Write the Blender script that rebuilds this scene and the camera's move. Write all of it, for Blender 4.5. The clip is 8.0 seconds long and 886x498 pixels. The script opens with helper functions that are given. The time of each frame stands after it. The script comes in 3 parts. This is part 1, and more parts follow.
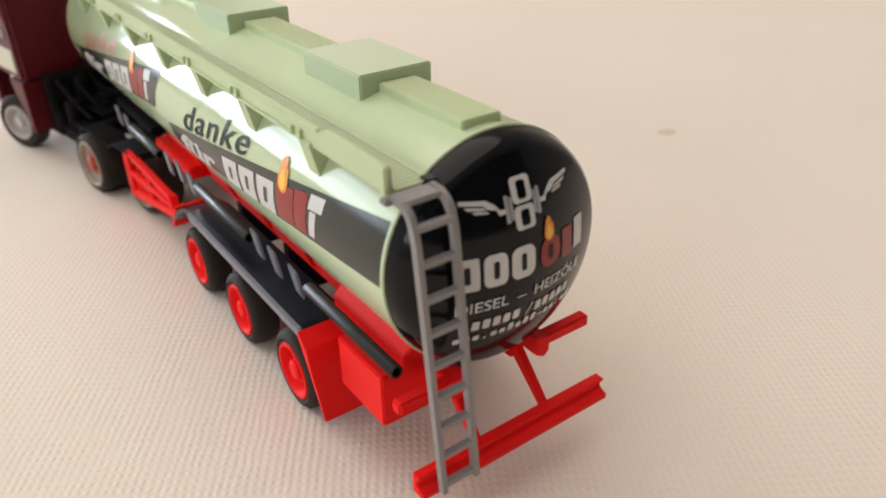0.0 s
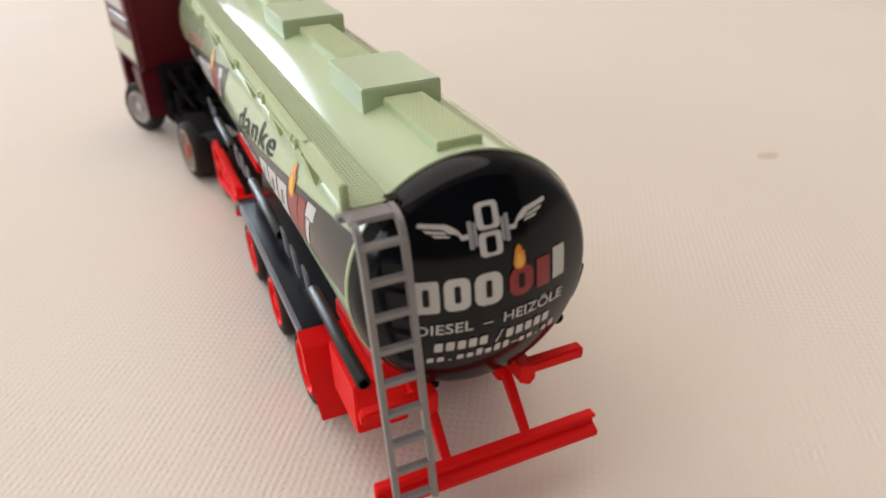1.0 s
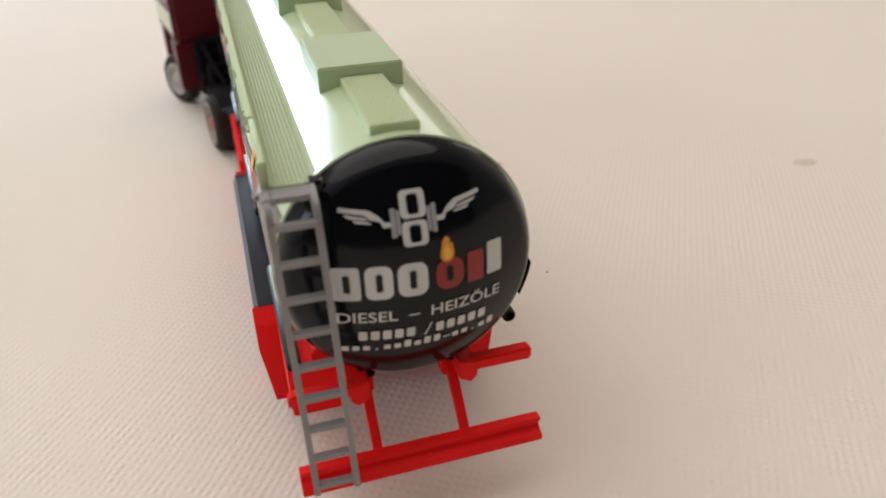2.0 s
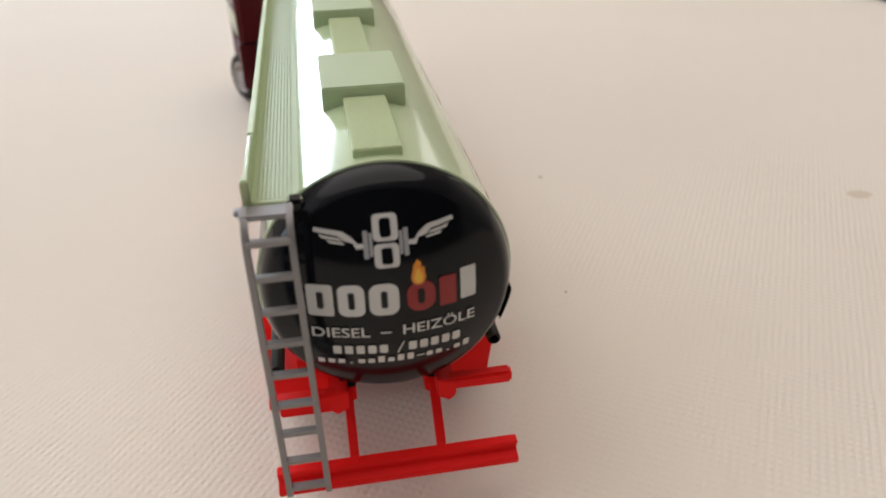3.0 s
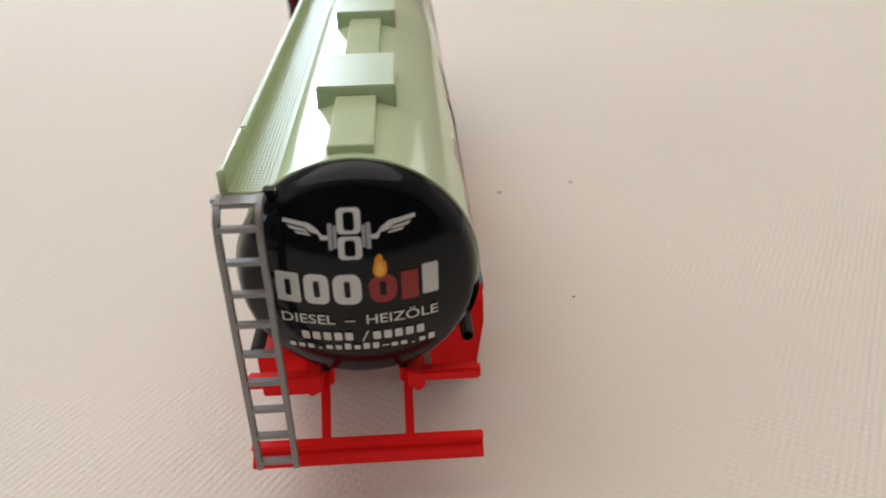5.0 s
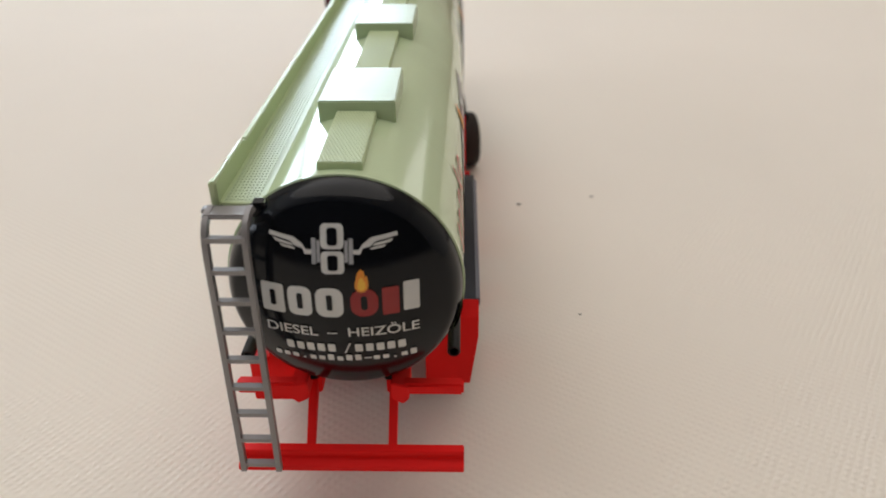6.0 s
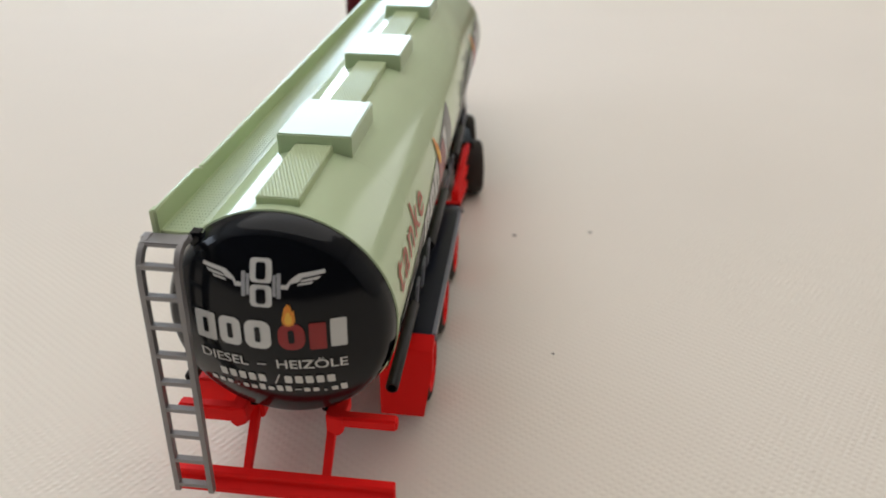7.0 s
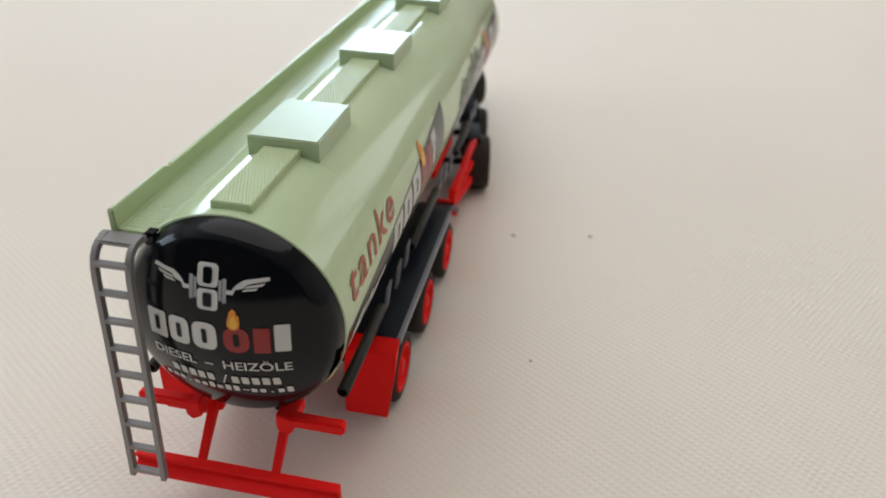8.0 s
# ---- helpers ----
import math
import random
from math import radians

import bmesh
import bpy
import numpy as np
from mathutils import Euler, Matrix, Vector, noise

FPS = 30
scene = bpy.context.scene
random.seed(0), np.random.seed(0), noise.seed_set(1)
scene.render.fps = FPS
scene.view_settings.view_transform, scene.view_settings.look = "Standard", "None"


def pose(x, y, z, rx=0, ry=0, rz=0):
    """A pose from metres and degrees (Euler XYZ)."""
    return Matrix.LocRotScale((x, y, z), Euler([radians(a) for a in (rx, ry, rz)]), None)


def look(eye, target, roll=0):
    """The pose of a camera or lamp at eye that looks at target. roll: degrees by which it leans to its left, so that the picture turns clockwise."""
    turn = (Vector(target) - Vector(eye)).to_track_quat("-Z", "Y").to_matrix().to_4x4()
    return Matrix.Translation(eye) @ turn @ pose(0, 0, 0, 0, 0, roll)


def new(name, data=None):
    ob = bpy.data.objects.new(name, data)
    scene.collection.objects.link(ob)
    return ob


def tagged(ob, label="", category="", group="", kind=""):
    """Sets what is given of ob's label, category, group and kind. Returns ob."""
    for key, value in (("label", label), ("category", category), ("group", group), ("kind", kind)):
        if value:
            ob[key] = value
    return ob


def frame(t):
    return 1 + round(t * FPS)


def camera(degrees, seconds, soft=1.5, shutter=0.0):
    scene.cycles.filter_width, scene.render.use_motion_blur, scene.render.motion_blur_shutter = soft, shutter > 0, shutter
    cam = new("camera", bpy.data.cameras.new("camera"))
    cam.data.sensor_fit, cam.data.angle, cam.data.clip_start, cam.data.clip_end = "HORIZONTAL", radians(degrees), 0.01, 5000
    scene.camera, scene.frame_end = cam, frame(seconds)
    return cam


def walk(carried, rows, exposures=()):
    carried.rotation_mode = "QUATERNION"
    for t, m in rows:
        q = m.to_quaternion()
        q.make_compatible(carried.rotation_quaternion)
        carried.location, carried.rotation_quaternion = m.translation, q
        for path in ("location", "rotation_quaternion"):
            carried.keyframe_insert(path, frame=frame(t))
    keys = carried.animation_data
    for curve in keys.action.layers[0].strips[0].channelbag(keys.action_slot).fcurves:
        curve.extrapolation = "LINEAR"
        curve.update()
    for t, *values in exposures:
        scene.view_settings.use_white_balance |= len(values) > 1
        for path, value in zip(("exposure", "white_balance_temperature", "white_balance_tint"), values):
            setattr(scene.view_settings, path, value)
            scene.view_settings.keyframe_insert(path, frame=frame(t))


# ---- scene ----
# Lengths of the model are written in centimetres and scaled to metres by U.
U = 0.01
cam = camera(60.94, 8.0, soft=1.8)
PATH = [
    (0, (-4.558, -4.995, 7.333), (-3.556, -3.58, 6.336), -1.0),
    (0.5, (-4.079, -5.562, 7.462), (-3.247, -4.04, 6.466), -1.0),
    (1, (-2.951, -5.771, 7.506), (-2.277, -4.173, 6.509), -2.0),
    (1.5, (-2.34, -6.176, 7.65), (-1.784, -4.526, 6.665), -2.6),
    (2, (-1.542, -6.084, 7.374), (-1.051, -4.436, 6.353), -1.2),
    (3.5, (-0.169, -6.546, 7.817), (0.026, -4.834, 6.802), -1.5),
    (4, (0.195, -6.629, 7.807), (0.354, -4.908, 6.802), -1.6),
    (4.5, (0.469, -6.801, 7.747), (0.6, -5.085, 6.727), -1.5),
    (6, (1.377, -6.828, 8.076), (1.329, -5.11, 7.053), -0.6),
    (6.5, (2.114, -6.543, 7.815), (2.01, -4.827, 6.793), -0.3),
    (7, (2.725, -6.628, 8.405), (2.537, -4.904, 7.41), 0.7),
    (7.5, (3.245, -6.146, 8.296), (2.984, -4.454, 7.262), 1.0),
    (8, (3.807, -6.26, 8.847), (3.503, -4.587, 7.794), 2.1),
]
walk(cam, [(t, look(Vector(e) * U, Vector(a) * U, r)) for t, e, a, r in PATH],
     [(0.0, -0.27, 6800, 17), (1.5, -0.33, 6560, 16), (4.5, -0.42, 6450, 14), (6.5, -0.44, 6320, 12), (8.0, -0.39, 6080, 10)])
cam.data.dof.use_dof = True
cam.data.dof.focus_distance = 0.098
cam.data.dof.aperture_fstop = 28.0

# ---- world and light ----
world = bpy.data.worlds.new("world")
scene.world = world
world.use_nodes = True
wn = world.node_tree
sky = wn.nodes.new("ShaderNodeTexSky")
sky.sky_type, sky.sun_disc = "NISHITA", False
sky.sun_elevation, sky.sun_rotation = radians(40), radians(150)
wn.links.new(sky.outputs[0], wn.nodes["Background"].inputs[0])
wn.nodes["Background"].inputs[1].default_value = 0.12

# daylight entering by the two casements of the north window, one set dimmer
for glow_name, glow_x, watts in (("clear_casement_daylight", -0.605, 58.0), ("dim_casement_daylight", -1.495, 20.0)):
    win_light = bpy.data.lights.new(glow_name, "AREA")
    win_light.shape, win_light.size, win_light.size_y = "RECTANGLE", 0.87, 0.84
    win_light.energy, win_light.color = watts, (0.73, 0.885, 1.0)
    wl = new(glow_name, win_light)
    wl.matrix_world = look((glow_x, 2.31, 0.39), (glow_x, 0.0, 0.39))
# warm fill from the right, added with an unseen second window
side_light = bpy.data.lights.new("side_fill", "AREA")
side_light.shape, side_light.size, side_light.size_y = "RECTANGLE", 1.16, 1.0
side_light.energy, side_light.color = 7.0, (1.0, 0.88, 0.72)
sl = new("side_fill", side_light)
sl.matrix_world = look((1.40, 2.31, 0.80), (1.40, 0.0, 0.80))
# soft fill from the left, by an unseen window added in the side wall
west_light = bpy.data.lights.new("west_fill", "AREA")
west_light.shape, west_light.size, west_light.size_y = "RECTANGLE", 1.56, 0.96
west_light.energy, west_light.color = 25.0, (0.86, 0.93, 1.0)
wsl = new("west_fill", west_light)
wsl.matrix_world = look((-2.71, -0.30, 0.95), (0.0, -0.30, 0.95))
# broad warm overhead fill, added to soften shadows; no such lamp is known
overhead_data = bpy.data.lights.new("overhead_fill", "AREA")
overhead_data.shape, overhead_data.size, overhead_data.energy, overhead_data.color = "DISK", 2.60, 25.0, (1.0, 0.92, 0.82)
overhead_light = new("overhead_fill", overhead_data)
overhead_light.matrix_world = look((-0.20, 0.70, 1.64), (-0.20, 0.701, 0.0))


# ---- materials ----
def material(name, colour, rough=0.4, metal=0.0, coat=0.0, vary=0.08, grain=300.0, bump=0.15, spec=0.5, sss=0.0):
    """Plastic, rubber or paint: base colour with two scales of variation, fine relief and uneven gloss."""
    m = bpy.data.materials.new(name)
    m.use_nodes = True
    nt = m.node_tree
    b = nt.nodes["Principled BSDF"]
    b.inputs["Roughness"].default_value = rough
    b.inputs["Metallic"].default_value = metal
    b.inputs["Coat Weight"].default_value = coat
    b.inputs["Coat Roughness"].default_value = 0.12
    b.inputs["Specular IOR Level"].default_value = spec
    if sss:
        b.inputs["Subsurface Weight"].default_value = sss
        b.inputs["Subsurface Radius"].default_value = (0.002, 0.0006, 0.0005)
    tc = nt.nodes.new("ShaderNodeTexCoord")
    big = nt.nodes.new("ShaderNodeTexNoise")
    big.inputs["Scale"].default_value = grain * 0.35
    big.inputs["Detail"].default_value = 3
    fine = nt.nodes.new("ShaderNodeTexNoise")
    fine.inputs["Scale"].default_value = grain * 9
    fine.inputs["Detail"].default_value = 2
    for n in (big, fine):
        nt.links.new(tc.outputs["Object"], n.inputs["Vector"])
    mix = nt.nodes.new("ShaderNodeMix")
    mix.data_type = "RGBA"
    mix.inputs["A"].default_value = (*[c * (1 - vary) for c in colour], 1)
    mix.inputs["B"].default_value = (*[min(1, c * (1 + vary)) for c in colour], 1)
    nt.links.new(big.outputs["Fac"], mix.inputs["Factor"])
    nt.links.new(mix.outputs["Result"], b.inputs["Base Color"])
    rr = nt.nodes.new("ShaderNodeMapRange")
    rr.inputs["To Min"].default_value = rough * 0.8
    rr.inputs["To Max"].default_value = min(1, rough * 1.2)
    nt.links.new(big.outputs["Fac"], rr.inputs["Value"])
    nt.links.new(rr.outputs["Result"], b.inputs["Roughness"])
    bp = nt.nodes.new("ShaderNodeBump")
    bp.inputs["Strength"].default_value = bump
    bp.inputs["Distance"].default_value = 0.00004
    nt.links.new(fine.outputs["Fac"], bp.inputs["Height"])
    nt.links.new(bp.outputs["Normal"], b.inputs["Normal"])
    return m


GREEN = material("pale_green_plastic", (0.55, 0.66, 0.41), 0.12, vary=0.04, bump=0.03)
GREEN_SATIN = material("pale_green_satin_moulding", (0.52, 0.62, 0.40), 0.38, vary=0.05, bump=0.08, spec=0.42)
GREEN_MATT = material("pale_green_moulding", (0.54, 0.63, 0.37), 0.45, vary=0.05, bump=0.08, spec=0.26)
BLACK = material("glossy_black_plastic", (0.0025, 0.0034, 0.0055), 0.13, vary=0.2, bump=0.02, spec=0.25)
PRINT_DARK = material("dark_grey_green_print", (0.022, 0.027, 0.023), 0.22, vary=0.1, bump=0.04)
PRINT_WHITE = material("white_print", (0.64, 0.63, 0.60), 0.4, vary=0.04, bump=0.05)
PRINT_GREY = material("grey_print", (0.36, 0.36, 0.37), 0.4, vary=0.05, bump=0.05)
PRINT_RED = material("red_print", (0.30, 0.009, 0.009), 0.30, vary=0.08, bump=0.05)
PRINT_RUST = material("brown_red_print", (0.42, 0.10, 0.05), 0.4, vary=0.08, bump=0.05)
PRINT_ORANGE = material("orange_print", (0.85, 0.30, 0.03), 0.4, vary=0.08, bump=0.05)
PRINT_YELLOW = material("yellow_print", (0.95, 0.55, 0.06), 0.4, vary=0.06, bump=0.05)
PRINT_INK = material("dark_green_ink", (0.012, 0.022, 0.016), 0.5, vary=0.1, bump=0.05, spec=0.2)
RED = material("bright_red_plastic", (0.90, 0.015, 0.013), 0.5, vary=0.06, bump=0.1, spec=0.12)
MAROON = material("maroon_plastic", (0.105, 0.003, 0.009), 0.45, vary=0.1, bump=0.08, spec=0.3)
CREAM = material("cream_paint", (0.62, 0.62, 0.45), 0.35, vary=0.05, bump=0.05)
NAVY = material("blue_black_plastic", (0.006, 0.007, 0.017), 0.3, vary=0.15, bump=0.1, spec=0.22)
RUBBER = material("dusty_black_rubber", (0.040, 0.033, 0.029), 0.75, vary=0.3, bump=0.3, spec=0.2)
FRAME_BLACK = material("matt_black_plastic", (0.007, 0.006, 0.007), 0.7, vary=0.2, bump=0.2, spec=0.1)
SILVER = material("silver_grey_plastic", (0.27, 0.255, 0.25), 0.32, metal=0.2, vary=0.08, bump=0.15)
RIM_ORANGE = material("orange_red_plastic", (0.48, 0.06, 0.025), 0.4, vary=0.08, bump=0.1)
RIM_CREAM = material("worn_cream_grey_plastic", (0.36, 0.30, 0.24), 0.45, vary=0.2, bump=0.1)
RIM_GREY = material("light_grey_plastic", (0.55, 0.52, 0.50), 0.4, vary=0.06, bump=0.1)
BLUEGREY = material("blue_grey_plastic", (0.17, 0.17, 0.21), 0.3, vary=0.1, bump=0.1)
TUBE = material("dark_brown_black_plastic", (0.012, 0.010, 0.010), 0.42, vary=0.15, bump=0.1, spec=0.3)
WINDOW_TINT = material("smoked_glazing", (0.10, 0.09, 0.11), 0.12, vary=0.1, bump=0.02)
WALL = material("warm_white_wall", (0.80, 0.75, 0.68), 0.85, vary=0.04, grain=6, bump=0.2)
CEIL = material("white_ceiling", (0.86, 0.83, 0.79), 0.9, vary=0.03, grain=6, bump=0.2)
FLOORWOOD = material("brown_wood_floor", (0.20, 0.11, 0.06), 0.45, vary=0.25, grain=8, bump=0.2)
TABLEWOOD = material("dark_red_brown_wood", (0.10, 0.022, 0.014), 0.8, vary=0.3, grain=40, bump=0.2, spec=0.02)
WHITEPAINT = material("white_frame_paint", (0.78, 0.78, 0.76), 0.4, vary=0.03, grain=20)
DIRT = material("brown_crumb", (0.06, 0.04, 0.03), 0.8, vary=0.3)
# unseen wall, colour darkened so the black tank end mirrors a dim room
DIM_WALL = material("darkened_wall", (0.13, 0.11, 0.10), 0.95, vary=0.3, grain=8, bump=0.2, spec=0.1)
STAIN = material("tan_stain", (0.66, 0.56, 0.43), 0.9, vary=0.1)


def drawn_waves(m):
    """Faint lengthwise waviness of a moulded barrel, which breaks its reflections into streaks."""
    nt = m.node_tree
    mp = nt.nodes.new("ShaderNodeMapping")
    mp.inputs["Scale"].default_value = (1.0, 0.05, 1.0)
    nt.links.new(nt.nodes["Texture Coordinate"].outputs["Object"], mp.inputs["Vector"])
    n = nt.nodes.new("ShaderNodeTexNoise")
    n.inputs["Scale"].default_value = 230
    n.inputs["Detail"].default_value = 2
    nt.links.new(mp.outputs["Vector"], n.inputs["Vector"])
    bp = nt.nodes.new("ShaderNodeBump")
    bp.inputs["Strength"].default_value = 0.5
    bp.inputs["Distance"].default_value = 0.0003
    nt.links.new(n.outputs["Fac"], bp.inputs["Height"])
    nt.links.new(nt.nodes["Bump"].outputs["Normal"], bp.inputs["Normal"])
    nt.links.new(bp.outputs["Normal"], nt.nodes["Principled BSDF"].inputs["Normal"])


drawn_waves(GREEN)


def cloth_material():
    """Cream woven cloth: ribs with small dimples about a millimetre apart."""
    m = material("cream_waffle_cloth", (0.80, 0.72, 0.62), 0.9, vary=0.035, grain=40, bump=0.2, spec=0.2)
    nt = m.node_tree
    b = nt.nodes["Principled BSDF"]
    tc = nt.nodes["Texture Coordinate"]
    mp = nt.nodes.new("ShaderNodeMapping")
    mp.inputs["Rotation"].default_value = (0, 0, radians(32.5))
    nt.links.new(tc.outputs["Object"], mp.inputs["Vector"])
    wob = nt.nodes.new("ShaderNodeTexNoise")
    wob.inputs["Scale"].default_value = 260
    nt.links.new(mp.outputs["Vector"], wob.inputs["Vector"])
    add = nt.nodes.new("ShaderNodeVectorMath")
    add.operation = "MULTIPLY_ADD"
    add.inputs[1].default_value = (0.0006, 0.0006, 0)
    nt.links.new(wob.outputs["Color"], add.inputs[0])
    nt.links.new(mp.outputs["Vector"], add.inputs[2])
    waves = []
    for axis, scale in (("X", 285.0), ("Y", 250.0)):
        w = nt.nodes.new("ShaderNodeTexWave")
        w.wave_type, w.bands_direction, w.wave_profile = "BANDS", axis, "SIN"
        w.inputs["Scale"].default_value = scale
        w.inputs["Distortion"].default_value = 1.2
        w.inputs["Detail Scale"].default_value = 0.6
        nt.links.new(add.outputs["Vector"], w.inputs["Vector"])
        waves.append(w)
    mul = nt.nodes.new("ShaderNodeMath")
    mul.operation = "MULTIPLY"
    nt.links.new(waves[1].outputs["Fac"], mul.inputs[0])
    nt.links.new(waves[0].outputs["Fac"], mul.inputs[1])
    rib = nt.nodes.new("ShaderNodeMath")
    rib.operation = "MULTIPLY_ADD"
    rib.inputs[1].default_value = 0.15
    nt.links.new(waves[0].outputs["Fac"], rib.inputs[0])
    nt.links.new(mul.outputs["Value"], rib.inputs[2])
    bp = nt.nodes.new("ShaderNodeBump")
    bp.inputs["Strength"].default_value = 0.40
    bp.inputs["Distance"].default_value = 0.00016
    worn = nt.nodes.new("ShaderNodeTexNoise")
    worn.inputs["Scale"].default_value = 170
    worn.inputs["Detail"].default_value = 3
    nt.links.new(mp.outputs["Vector"], worn.inputs["Vector"])
    much = nt.nodes.new("ShaderNodeMapRange")
    much.inputs["From Min"].default_value, much.inputs["From Max"].default_value = 0.3, 0.7
    much.inputs["To Min"].default_value, much.inputs["To Max"].default_value = 0.45, 1.2
    nt.links.new(worn.outputs["Fac"], much.inputs["Value"])
    uneven = nt.nodes.new("ShaderNodeMath")
    uneven.operation = "MULTIPLY"
    nt.links.new(rib.outputs["Value"], uneven.inputs[0])
    nt.links.new(much.outputs["Result"], uneven.inputs[1])
    nt.links.new(uneven.outputs["Value"], bp.inputs["Height"])
    nt.links.new(nt.nodes["Bump"].outputs["Normal"], bp.inputs["Normal"])
    nt.links.new(bp.outputs["Normal"], b.inputs["Normal"])
    return m


CLOTH = cloth_material()


# ---- mesh helpers ----
def box(x0, x1, y0, y1, z0, z1, b=0.02, seg=2):
    bm = bmesh.new()
    bmesh.ops.create_cube(bm, size=1)
    for v in bm.verts:
        v.co = Vector(((x0 + x1) / 2 + v.co.x * (x1 - x0), (y0 + y1) / 2 + v.co.y * (y1 - y0), (z0 + z1) / 2 + v.co.z * (z1 - z0)))
    if b:
        bmesh.ops.bevel(bm, geom=bm.edges[:], offset=b, segments=seg, affect="EDGES")
    return bm


def prism(profile, axis, lo, hi, b=0.0):
    """A closed profile pushed along an axis. The profile gives the two other coordinates in x, y, z order."""
    bm = bmesh.new()
    def put(p, h):
        c = list(p)
        c.insert("xyz".index(axis), h)
        return bm.verts.new(c)
    lower = [put(p, lo) for p in profile]
    upper = [put(p, hi) for p in profile]
    n = len(profile)
    bm.faces.new(lower)
    bm.faces.new(upper[::-1])
    for i in range(n):
        bm.faces.new((lower[i], upper[i], upper[(i + 1) % n], lower[(i + 1) % n]))
    bmesh.ops.recalc_face_normals(bm, faces=bm.faces[:])
    if b:
        bmesh.ops.bevel(bm, geom=bm.edges[:], offset=b, segments=2, affect="EDGES")
    return bm


def lathe(profile, centre=(0, 0, 0), axis="y", seg=64, closed=False):
    """A profile of (radius, height along the axis) turned round the axis."""
    bm = bmesh.new()
    rings = []
    for r, h in profile:
        ring = []
        for k in range(seg):
            a = 2 * math.pi * k / seg
            c, s = r * math.cos(a), r * math.sin(a)
            p = {"x": (h, c, s), "y": (c, h, s), "z": (c, s, h)}[axis]
            ring.append(bm.verts.new(Vector(centre) + Vector(p)))
        rings.append(ring)
    pairs = list(zip(rings, rings[1:])) + ([(rings[-1], rings[0])] if closed else [])
    for a, b in pairs:
        for k in range(seg):
            bm.faces.new((a[k], a[(k + 1) % seg], b[(k + 1) % seg], b[k]))
    if not closed:
        bm.faces.new(rings[0])
        bm.faces.new(rings[-1])
    bmesh.ops.recalc_face_normals(bm, faces=bm.faces[:])
    return bm


def sweep(points, rx, ry, seg=10):
    """A bar with an oval section along a line of points: rx across in x, ry in the other way."""
    bm = bmesh.new()
    pts = [Vector(p) for p in points]
    rings = []
    for i, p in enumerate(pts):
        d = (pts[min(i + 1, len(pts) - 1)] - pts[max(i - 1, 0)]).normalized()
        side = Vector((1, 0, 0)) if abs(d.x) < 0.8 else Vector((0, 1, 0))
        up = d.cross(side).normalized()
        side = up.cross(d).normalized()
        ring = []
        for k in range(seg):
            a = 2 * math.pi * (k + 0.5) / seg
            ring.append(bm.verts.new(p + side * rx * math.cos(a) + up * ry * math.sin(a)))
        rings.append(ring)
    for a, b in zip(rings, rings[1:]):
        for k in range(seg):
            bm.faces.new((a[k], a[(k + 1) % seg], b[(k + 1) % seg], b[k]))
    bm.faces.new(rings[0])
    bm.faces.new(rings[-1])
    bmesh.ops.recalc_face_normals(bm, faces=bm.faces[:])
    return bm


def join(*bms):
    out = bmesh.new()
    for b in bms:
        me = bpy.data.meshes.new("joined")
        b.to_mesh(me)
        out.from_mesh(me)
        bpy.data.meshes.remove(me)
        b.free()
    return out


def to_mesh(name, bm, mat, sharp=35):
    me = bpy.data.meshes.new(name)
    bmesh.ops.scale(bm, vec=(U, U, U), verts=bm.verts[:])
    bm.to_mesh(me)
    bm.free()
    me.materials.append(mat)
    for p in me.polygons:
        p.use_smooth = True
    me.set_sharp_from_angle(angle=radians(sharp))
    return me


def part(name, bm, mat, parent=None, label="", sharp=35):
    ob = new(name, to_mesh(name, bm, mat, sharp))
    if parent:
        ob.parent = parent
    if label:
        ob["label"] = label
    return ob


def again(name, data, parent, x=0, y=0, z=0, rz=0):
    """One more object on the same mesh, at a place in centimetres."""
    ob = new(name, data)
    ob.parent = parent
    ob.matrix_basis = pose(x * U, y * U, z * U, 0, 0, rz)
    return ob


def thing(name, label, category, m=None, group="", kind=""):
    ob = new(name)
    ob.empty_display_size = 0.01
    if m:
        ob.matrix_world = m
    return tagged(ob, label, category, group, kind)


# ---- the room and the table ----
X0, X1, Y0, Y1, Z0, Z1 = -2.6, 2.2, -2.2, 2.2, -0.75, 1.75


def slab(name, x0, x1, y0, y1, z0, z1, mat, label, category):
    ob = part(name, box(x0 / U, x1 / U, y0 / U, y1 / U, z0 / U, z1 / U, 0), mat)
    return tagged(ob, label, category, kind="structure")


slab("floor", X0 - .12, X1 + .12, Y0 - .12, Y1 + .12, Z0 - .1, Z0, FLOORWOOD, "brown wooden floor of the room", "floor")
slab("ceiling", X0 - .12, X1 + .12, Y0 - .12, Y1 + .12, Z1, Z1 + .1, CEIL, "plain white ceiling of the room", "ceiling")
slab("wall_east", X1, X1 + .12, Y0, Y1, Z0, Z1, WALL, "plain warm white plastered wall", "wall")
slab("wall_south", X0, X1, Y0 - .12, Y0, Z0, Z1, DIM_WALL, "plain unseen wall, darkened to keep the tank end's reflections dark", "wall")
# the second opening is added for the warm side fill
OPENINGS = ((-1.95, -0.15, -0.04, 0.82), (0.80, 2.00, 0.28, 1.32))


def wall_piece(x0, x1, z0, z1):
    return box(x0 / U, x1 / U, Y1 / U, (Y1 + .12) / U, z0 / U, z1 / U, 0)


